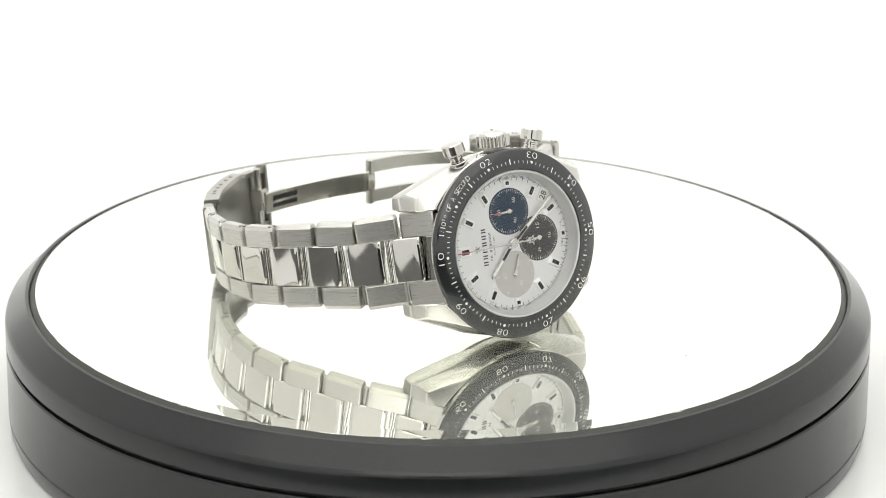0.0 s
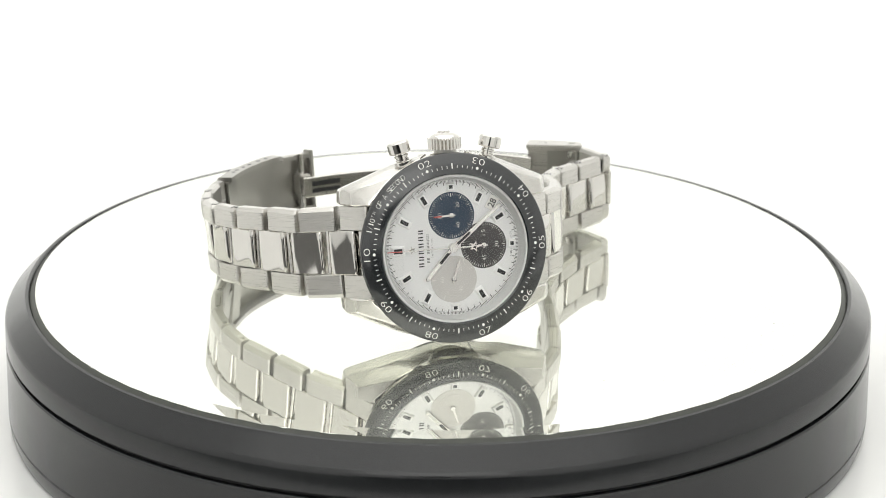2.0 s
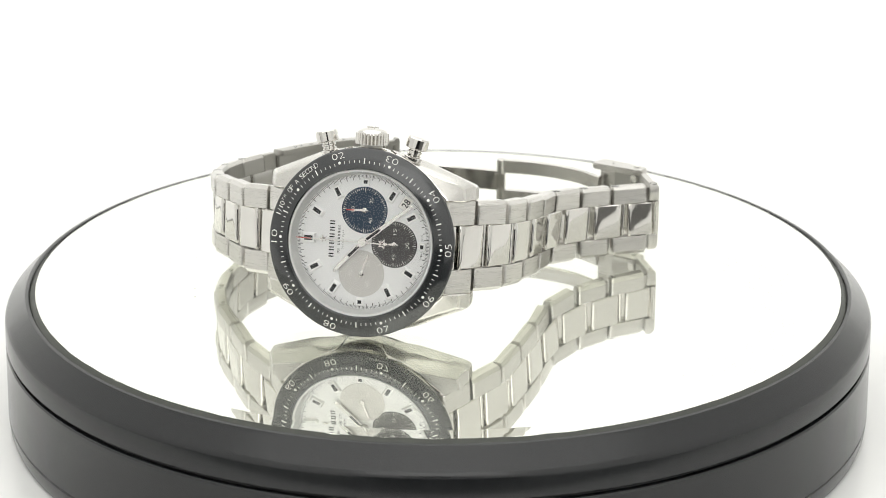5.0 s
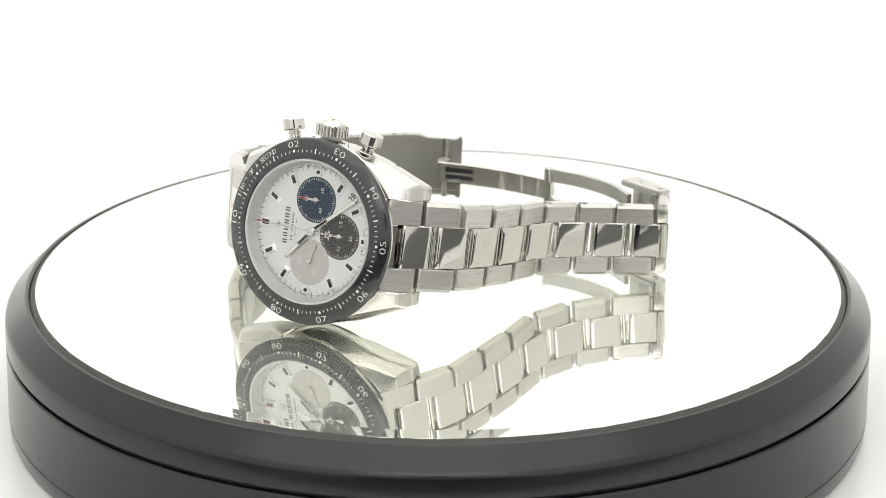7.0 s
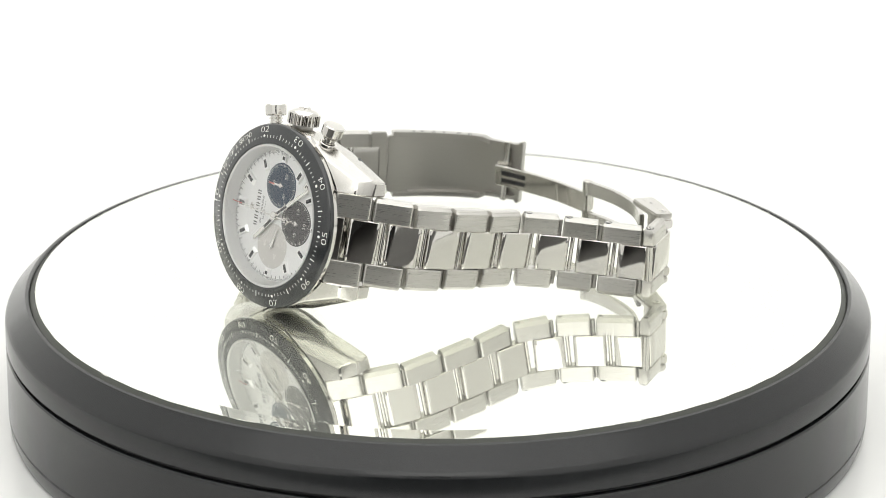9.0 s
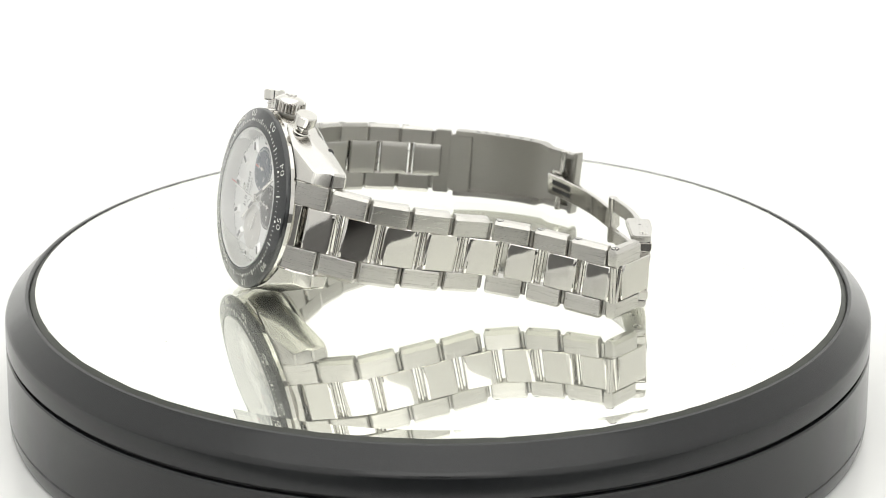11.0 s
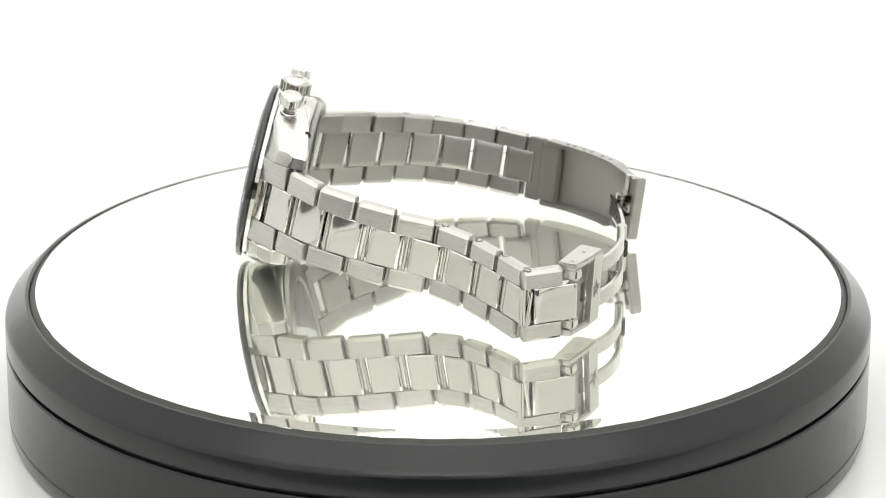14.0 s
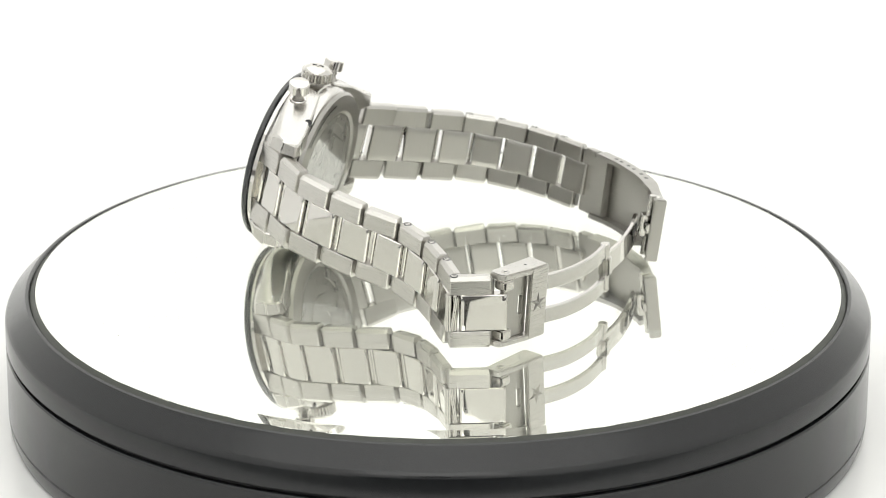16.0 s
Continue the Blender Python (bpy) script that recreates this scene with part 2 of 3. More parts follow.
def star(r0, r1, turn=0.0, n=5):
    return [((r0 if k % 2 == 0 else r1) * math.cos(math.pi * k / n + turn), (r0 if k % 2 == 0 else r1) * math.sin(math.pi * k / n + turn)) for k in range(2 * n)]


def build_case(watch):
    head = metres(HEAD @ Matrix.Translation((0, 0, -0.7)))
    body = lathe([(0, -2.2), (19.2, -2.2), (19.9, -2.5), (20.3, -3.2), (20.42, -4.6), (20.35, -6.2), (20.0, -8.0), (19.7, -8.3), (19.5, -10.2), (19.1, -10.9), (18.6, -11.2), (0, -11.4)], 128)
    for v in body.verts:
        if v.co.z < -2.4:
            v.co.x *= 0.9  # the flank is slimmer behind the end links
    for f in body.faces:
        f.material_index = 1 if f.calc_center_median().z < -8.1 else 0
    case = part("case", body, (POLISHED, SATIN), watch, "stainless steel case with polished flanks", head)
    for sx in (-1, 1):
        for sy in (-1, 1):
            pts = [(6, 19.5, -2.9), (12, 16.4, -2.5), (17.4, 11, -2.45), (18.2, 10, -2.45), (12, 10, -2.5), (4, 20.2, -5.4), (12, 18.1, -6.3), (22.0, 13.7, -8.0),
                   (21.3, 10, -5.0), (20.9, 13.0, -5.3), (22.9, 10, -8.8), (22.8, 13.2, -9.1), (22.9, 10, -12.3), (22.7, 13.0, -12.3), (4, 19.6, -9.0), (12, 17.3, -10.9), (21, 10, -13.0), (14, 10, -11.6), (21, 13.0, -12.8)]
            bm = hull([(sx * x, sy * y, z) for x, y, z in pts], 0.32)
            bm.normal_update()
            for f in bm.faces:
                if f.normal.y * sy > 0.8:
                    f.material_index = 2  # satin flank
            part("lug", bm, (BRUSHED, POLISHED, SATIN), case, "brushed lug with polished edges", smooth=20)
    ring = lathe([(18.6, -11.2), (18.9, -11.5), (18.3, -12.3), (14.6, -12.6), (13.8, -12.2), (13.8, -11.2)], 96, True)
    back = part("case_back", ring, BRUSHED_IN, case, "steel case back ring with engraving")
    bm = bmesh.new()
    for k in range(26):
        box(-0.12, 0.12 if k % 3 else 0.02, -0.3, 0.3 if k % 4 else 0.1, -12.62, -12.5, bm, polar(96 + k * 1.9, 16.9, 0))
    part("engraving", bm, INK, back, "row of fine engraved marks")
    part("movement", lathe([(0, -11.5), (3.0, -11.6), (3.2, -11.9), (7.0, -11.9), (7.2, -11.6), (11, -11.6), (11.2, -11.8), (13.7, -11.8), (13.7, -11.3)], 64), MOVEMENT, back, "movement seen through the case back")
    part("back_glass", lathe([(0, -12.35), (13.75, -12.35)], 64), SAPPHIRE, back)
    # small corrector in the flank
    part("corrector", lathe([(0, 0.5), (0.75, 0.4), (0.95, 0), (0.95, -0.4)], 24, m=Matrix.Translation((14.4, 15.9, -11.0)) @ pose(0, 0, 0, -110, 0, -38)), INK, case, "small recessed corrector")
    return case


def build_crown_and_pushers(watch):
    head = metres(HEAD @ Matrix.Translation((0, 0, -0.7)))
    up = Matrix.Translation((0, 20.75, -5.5)) @ pose(0, 0, 0, -90)
    n, bm = 26, bmesh.new()
    outline = []
    for k in range(n):
        for da, r in ((0.08, 3.45), (0.3, 3.62), (0.5, 3.62), (0.7, 3.4), (0.86, 3.0)):
            a = 2 * math.pi * (k + da) / n
            outline.append((r * math.cos(a), r * math.sin(a)))
    prism(outline, 0.5, 2.6, bm, up)
    prism(outline, 0.2, 0.5, bm, up)
    crown = part("crown", bm, POLISHED, watch, "fluted polished steel crown", head, smooth=40)
    part("crown_cap", lathe([(3.4, 2.3), (3.3, 2.7), (2.9, 3.15), (2.2, 3.5), (1.2, 3.74), (0, 3.82)], 48, m=up), POLISHED, crown)
    part("emblem", prism(star(1.7, 0.7, math.pi / 2), 3.3, 4.0, None, up, 0.75), POLISHED, crown, "raised star on the crown", smooth=10)
    part("crown_tube", lathe([(2.4, -2.0), (2.4, 0.4), (0, 0.4)], 32, m=up), BRUSHED_IN, crown)
    for sx in (-1, 1):
        m = head @ metres(Matrix.Translation((sx * 8.65, 16.6, -5.6)) @ pose(0, 0, 0, -90) @ pose(0, 0, 0, 0, sx * 15, 0))
        push = part("pusher", lathe([(2.2, 4.2), (2.42, 4.45), (2.42, 6.4), (2.2, 6.7), (1.2, 6.81), (0, 6.85)], 48), POLISHED, watch, "polished round chronograph pusher", m)
        part("stem", lathe([(2.0, -1.0), (2.0, 2.3), (1.85, 2.45), (1.3, 2.5), (1.3, 2.6), (1.55, 2.65), (1.55, 2.85), (1.3, 2.95), (1.3, 3.3), (1.55, 3.4), (1.55, 3.7), (1.3, 3.8), (1.3, 4.25), (2.2, 4.25)], 32), POLISHED, push, "ringed steel pusher stem")


def build_bezel(watch):
    head = metres(HEAD @ Matrix.Translation((0, 0, -0.7)))
    tilt = math.degrees(math.atan(SLOPE))
    zr = lambda r: -(r - 19.5) * SLOPE
    prof = [(19.2, -1.5), (20.3, -1.45), (20.5, -1.2), (20.5, -0.75), (20.38, -0.42), (20.1, zr(20.1)), (16.25, zr(16.25)), (16.0, 0.6), (15.95, -0.2), (15.95, -1.5)]
    bezel = part("bezel", lathe(prof, 160, True), CERAMIC, watch, "glossy black ceramic bezel with pale engraved scale", head, smooth=35)
    part("bezel_seat", lathe([(18.6, -1.5), (19.75, -1.5), (19.95, -1.7), (20.0, -2.6), (18.6, -2.6)], 128, True), POLISHED, bezel, "polished steel seat under the ceramic ring", smooth=35)
    part("bezel_ring", lathe([(15.3, -2.3), (15.3, 0.35), (15.5, 0.68), (15.85, 0.72), (15.95, 0.5), (15.95, -2.3)], 128, True), FLANGE, bezel, "thin satin steel ring")
    for n in range(2, 11):
        bm = bmesh.new()
        add_mesh(bm, lettering("%02d" % n, 1.35, 2.75), polar(36 * n, 19.25, zr(19.25) + 0.005, tilt, 3 <= n <= 7))
        part("numeral", bm, WHITE_INK, bezel)
    bm = bmesh.new()
    words = "1/10TH OF A SECOND"
    for k, ch in enumerate(words):
        if ch != " ":
            small = k in (4, 5)
            add_mesh(bm, lettering(ch, 0.6 if small else 1.1, {"1": 0.2, "/": 0.42}.get(ch, 0.45 if small else 0.78)), polar(15 + k * 2.42, 19.45 if small else 19.2, zr(19.2) + 0.01, tilt))
    part("inscription", bm, WHITE_INK, bezel, "pale lettering that follows the bezel")
    dots, bars = bmesh.new(), bmesh.new()
    for k in range(100):
        a = 3.6 * k
        if k % 10 == 0:
            lathe([(0, 0.03), (0.3, 0.03), (0.33, -0.02)], 16, bm=dots, m=polar(a, 17.75, zr(17.75), tilt))
        elif k % 10 == 5:
            box(-0.12, 0.12, -0.6, 0.6, -0.02, 0.025, bars, polar(a, 17.75, zr(17.75), tilt))
        else:
            box(-0.058, 0.058, -0.3, 0.3, -0.02, 0.025, bars, polar(a, 17.6, zr(17.6), tilt))
    part("scale_dots", dots, WHITE_INK, bezel)
    part("scale_bars", bars, WHITE_INK, bezel)
    dome = [(15.6 * math.sin(t), 0.62 + 0.62 * (math.cos(t * math.pi / 2 / 1.45))) for t in np.linspace(0, math.pi / 2, 14)]
    glass = part("crystal", lathe(dome, 96), SAPPHIRE, watch, "slightly domed clear sapphire crystal", head, smooth=60)
    glass.visible_shadow = False


ZD = -2.1  # dial level


def build_dial(watch):
    head = metres(HEAD @ Matrix.Translation((0, 0, -0.7)))
    dial = part("dial", lathe([(0, ZD), (14.75, ZD), (14.75, ZD - 0.3), (0, ZD - 0.3)], 128), SILVER, watch, "silvery white matte dial", head)
    part("flange", lathe([(14.62, ZD + 0.02), (15.27, 0.2), (15.3, 0.42), (15.5, 0.0), (15.5, ZD)], 128), FLANGE, dial, "grey inner flange")
    bm = bmesh.new()
    for k in range(300):
        long = k % 5 == 0
        box(-0.07 if long else -0.042, 0.07 if long else 0.042, 13.45 if long else 14.0, 14.55, ZD - 0.02, ZD + 0.012, bm, polar(1.2 * k, 0, 0))
    part("minute_track", bm, INK, dial, "fine black minute track")
    for h in range(12):
        short = h in (3, 6, 9)
        r0, r1 = (12.15, 14.0) if short else (10.4, 13.75)
        w = 0.9 if h else 1.15
        m = polar(30 * h, 0, 0)
        marker = part("hour_marker", prism([(-w, r0), (w, r0), (w, r1), (-w, r1)], ZD, ZD + 0.5, None, m, 0.72), MARKER, dial, "faceted steel hour marker", smooth=10)
        i0, i1 = (r0 + 0.55, r1 - 0.55) if short else (r0 + 0.75, r1 - 0.75)
        part("inlay", box(-w * 0.46, w * 0.46, i0, i1, ZD + 0.3, ZD + 0.53, None, m), INK, marker, "black inlay")
    turn = pose(0, 0, 0, 0, 0, 90)
    for name, x, y, mat, lift, words in (
            ("subdial", 6.9, 0, DARK, 0.02, (("15", 0, 2.75), ("30", 2.85, 0), ("45", 0, -2.75), ("60", -2.85, 0))),
            ("subdial", 0, 6.9, BLUE, 0.05, (("20", 1.4, 2.2), ("40", 1.4, -2.2), ("60", -2.6, 0))),
            ("subdial", 0, -6.9, GREY, 0.05, (("20", 1.4, 2.2), ("40", 1.4, -2.2), ("60", -2.6, 0)))):
        at = Matrix.Translation((x, y, ZD + lift))
        label = {DARK: "slate grey subdial with pale numerals", BLUE: "deep blue subdial with pale numerals", GREY: "light grey subdial"}[mat]
        ob = part(name, lathe([(0, 0.0), (3.55, 0.0), (3.6, 0.03), (3.7, 0.03), (3.75, 0.0), (5.0, 0.02), (5.08, -0.06)], 96), mat, dial, label, metres(at))
        bm = bmesh.new()
        for k in range(60 if mat is not GREY else 12):
            long = k % 5 == 0
            box(-0.05 if long else -0.035, 0.05 if long else 0.035, 4.0 if long else 4.35, 4.8, 0, 0.045, bm, polar((6 if mat is not GREY else 30) * k, 0, 0))
        part("scale", bm, WHITE_INK, ob)
        bm = bmesh.new()
        for t, u, v in words:
            add_mesh(bm, lettering(t, 0.8, 1.25), Matrix.Translation((u, v, 0.05)) @ turn)
        part("numerals", bm, WHITE_INK, ob)
    # date
    m = Matrix.Translation((9.05, 9.0, ZD)) @ pose(0, 0, 0, 0, 0, 60)
    date = part("date_window", box(-1.45, 1.45, -1.05, 1.05, 0, 0.06, None, m), WHITE_INK, dial, "white date disc in a tilted window")
    bm = bmesh.new()
    for a in ((-1.55, 1.55, 1.05, 1.2), (-1.55, 1.55, -1.2, -1.05), (-1.6, -1.45, -1.2, 1.2), (1.45, 1.6, -1.2, 1.2)):
        box(*a, 0, 0.12, bm, m)
    part("frame", bm, FLANGE, date)
    bm = bmesh.new()
    add_mesh(bm, lettering("28", 1.5, 1.85, weight=0.012), m @ Matrix.Translation((0, 0, 0.08)))
    part("date", bm, INK, date)
    # the maker's name and model as plain blocks, the small words as letters
    bm = bmesh.new()
    for k in range(6):
        y = -3.35 + k * 1.42
        box(-7.5, -6.4, y - 0.45, y - 0.2, ZD, ZD + 0.1, bm)
        box(-7.5, -6.4, y + 0.12, y + 0.37, ZD, ZD + 0.1, bm)
    part("maker_mark", bm, INK, dial, "raised black maker's mark in plain shapes")
    bm = bmesh.new()
    for k in range(10):
        if k != 2:
            y = -2.75 + k * 0.63
            box(-5.68, -5.12, y - 0.18, y - 0.06, ZD, ZD + 0.02, bm)
            box(-5.68, -5.12, y + 0.08, y + 0.2, ZD, ZD + 0.02, bm)
    part("model_mark", bm, INK, dial, "black printed line in plain shapes")
    bm = bmesh.new()
    add_mesh(bm, lettering("36'000 VpH", 0.52, 4.1), Matrix.Translation((-4.45, 0.1, ZD + 0.01)) @ turn)
    for t, a in (("SWISS", 189), ("MADE", 171)):
        for k, ch in enumerate(t):
            add_mesh(bm, lettering(ch, 0.36, 0.28), polar(a + 3.2 - k * 1.65, 13.1, ZD + 0.01, 0, True))
    part("small_print", bm, INK, dial, "tiny black printed words")
    part("emblem", prism(star(0.95, 0.4, math.pi), ZD, ZD + 0.25, None, Matrix.Translation((-8.85, 0, 0)), 0.8), POLISHED, dial, "applied steel star", smooth=10)

    # hands
    def hand(name, angle, length, w0, w1, z, mat, tail=1.6, at=(0, 0), label=""):
        m = Matrix.Translation((*at, z)) @ pose(0, 0, 0, 0, 0, angle)
        return part(name, prism([(-tail, -w0 * 0.5), (0, -w0), (length - w1, -w1), (length, 0), (length - w1, w1), (0, w0), (-tail, w0 * 0.5)], 0, 0.1, None, m, 0.97), mat, watch, label, head, smooth=15), m

    hour, m = hand("hour_hand", 228, 9.3, 0.52, 0.42, ZD + 0.55, POLISHED, label="steel hour hand with a pale insert and black root")
    part("insert", box(4.6, 8.5, -0.26, 0.26, 0.1, 0.14, None, m), WHITE_INK, hour)
    part("root", box(1.2, 4.4, -0.3, 0.3, 0.1, 0.13, None, m), INK, hour)
    minute, m = hand("minute_hand", 39.3, 13.9, 0.5, 0.38, ZD + 0.8, POLISHED, label="steel minute hand with a pale insert and black root")
    part("insert", box(5.0, 13.0, -0.22, 0.22, 0.1, 0.14, None, m), WHITE_INK, minute)
    part("root", box(1.2, 4.8, -0.28, 0.28, 0.1, 0.13, None, m), INK, minute)
    m = Matrix.Translation((0, 0, ZD + 1.05))
    sweep_hand = part("chronograph_hand", box(-14.6, 4.2, -0.13, 0.13, 0, 0.06, None, m), POLISHED, watch, "thin steel chronograph hand with a red tip", head)
    part("tip", prism([(-14.7, -0.07), (-11.3, -0.09), (-11.3, 0.09), (-14.7, 0.07)], 0.05, 0.09, None, m), RED, sweep_hand, "red tip")
    outer, inner = star(1.25, 0.55), star(0.7, 0.3)
    bm = bmesh.new()
    c = m @ Matrix.Translation((4.6, 0, 0))
    n = len(outer)
    for k in range(n):
        j = (k + 1) % n
        prism([outer[k], outer[j], inner[j], inner[k]], 0, 0.08, bm, c)
    part("star_counterweight", bm, POLISHED, sweep_hand, "open star counterweight", smooth=10)
    part("hub", lathe([(0.95, ZD), (0.95, ZD + 1.24), (0.86, ZD + 1.32), (0.45, ZD + 1.32), (0.4, ZD + 1.36), (0, ZD + 1.36)], 32), POLISHED, watch, "steel hub of the hands", head)
    for at, ang, length, mat, tip in (((0, 6.9), 182, 3.9, POLISHED, RED), ((6.9, 0), 180, 3.4, POLISHED, None), ((0, -6.9), 72.5, 4.4, POLISHED, None)):
        small, m = hand("subdial_hand", ang, length, 0.25, 0.16, ZD + 0.25, mat, 0.9, at, "slim subdial hand")
        part("pivot", lathe([(0.55, 0.0), (0.55, 0.14), (0.48, 0.17), (0.2, 0.17), (0.16, 0.12), (0, 0.12)], 24, m=m), mat, small)
        if tip:
            part("tip", box(2.2, 3.95, -0.13, 0.13, 0.08, 0.13, None, m), tip, small, "red tip")


# the bracelet: outer mid line at each joint, from the case to the clasp
UP_HEAD = Vector((-0.106, 0.173, 0.979))


def on_head(x, y, z):
    return HEAD @ Vector((x, y, z))


def spread(p):
    """A place on the open bracelet, from the plan of its worn shape."""
    x, y, z = p
    return Vector((1.0286 * x + 0.0032 * y - 0.026, 1.0295 * y - 0.0017 * x + 0.738, z + 0.018 * max(0.0, y)))


SIX = [on_head(18.3, 0, -2.9), on_head(23.2, 0, -9.5), on_head(28.0, 0, -17.2), on_head(30.5, 0, -26.2), on_head(32.4, 0.1, -35.3), on_head(33.4, 0.3, -44.3), Vector((22.4, 22.2, 14.5)),
       Vector((24.7, 30.5, 13.6)), Vector((28.3, 39.4, 13.0)), Vector((21.0, 45.8, 12.9))]
SIX[2:] = [spread(q) for q in SIX[2:]]
# the last link turns sharply towards the clasp
LAST_FROM, LAST_TO = spread((29.5, 41.7, 13.0)), spread((21.7, 46.8, 12.9))
SIX_UP = [UP_HEAD] * 3 + [Vector((-0.07, 0.165, 0.98)), Vector((-0.05, 0.17, 0.98)), Vector((-0.05, 0.15, 0.985)), Vector((-0.046, 0.125, 0.99)), Vector((-0.08, 0.1, 0.99)), Vector((-0.11, 0.075, 0.99)), Vector((-0.08, 0.05, 0.99))]
SIX_HALF = [10.0, 10.0, 9.65, 9.35, 8.95, 8.65, 8.4, 8.25, 8.15, 8.1]
TWELVE = [on_head(-18.3, 0, -2.9), on_head(-23.2, -0.3, -9.4), Vector((-17.05, -43.9, 20.6)), Vector((-25.8, -40.4, 19.2)), Vector((-34.2, -37.1, 17.8)), Vector((-41.2, -32.2, 16.4)),
          Vector((-46.4, -25.4, 15.2)), Vector((-49.6, -17.4, 14.2)), Vector((-51.1, -8.9, 13.5)), Vector((-51.6, -0.4, 13.2))]
TWELVE[2:] = [spread(q) for q in TWELVE[2:]]
TWELVE_UP = [UP_HEAD] * 2 + [Vector((-0.12, 0.14, 0.98)), Vector((-0.13, 0.13, 0.98)), Vector((-0.15, 0.15, 0.97)), Vector((-0.16, 0.13, 0.98)), Vector((-0.165, 0.11, 0.98)), Vector((-0.167, 0.09, 0.98)), Vector((-0.16, 0.08, 0.98)), Vector((-0.12, 0.06, 0.98))]
TWELVE_HALF = [10.0, 10.0, 9.65, 9.35, 8.95, 8.65, 8.4, 8.3, 8.2, 8.1]


# frame of the clasp end: x runs away from the bracelet, z outwards
CLASP_END = frame_of(spread((13.6, 48.1, 12.9)), Vector((-0.985, -0.14, -0.03)), Vector((-0.05, 0.03, 1)))


def piece(length, y0, y1, thick, cham0, cham1, crown=0.06, camber=0.0, inner=0.4, twist=0.0):
    """A link piece: rounded along its length, with its side edges chamfered; camber arches it across."""
    h = length / 2
    outline = [(-h, -thick + 0.25), (-h, -0.6), (-h + 0.12, -0.25), (-h + 0.4, -0.05)] + [(h * k / 4, crown * (1 - (k / 4) ** 2)) for k in (-3, -2, -1, 0, 1, 2, 3)] + [(h - 0.4, -0.05), (h - 0.12, -0.25), (h, -0.6), (h, -thick + 0.25), (h - 0.25, -thick)] + [(h * k / 4, -thick - inner * (1 - (k / 4) ** 2)) for k in (3, 2, 1, 0, -1, -2, -3)] + [(-h + 0.25, -thick)]
    sections = [(y0, cham0), (y0 + cham0, 0)]
    if camber:
        sections += [(y0 + cham0 + (y1 - y0 - cham0 - cham1) * k / 6, 0) for k in range(1, 6)]
    sections += [(y1 - cham1, 0), (y1, cham1)]
    rows, ym, yh = [], (y0 + y1) / 2, (y1 - y0) / 2
    for y, c in sections:
        sag = camber * ((y - ym) / yh) ** 2
        rows.append((y, [(max(-h + c * 0.4, min(h - c * 0.4, x)), min(z, -c) - sag + twist * (x / h) * (y - ym) / yh if z > -thick / 2 else max(z, -thick + c * 0.5)) for x, z in outline]))
    bm = bmesh.new()
    vs = [[bm.verts.new((x, y, z)) for x, z in loop] for y, loop in rows]
    n = len(outline)
    for a, b in zip(vs, vs[1:]):
        for k in range(n):
            bm.faces.new((a[k], a[(k + 1) % n], b[(k + 1) % n], b[k]))
    bm.faces.new(vs[0][::-1])
    bm.faces.new(vs[-1])
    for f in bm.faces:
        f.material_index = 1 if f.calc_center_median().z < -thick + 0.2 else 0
    return bm


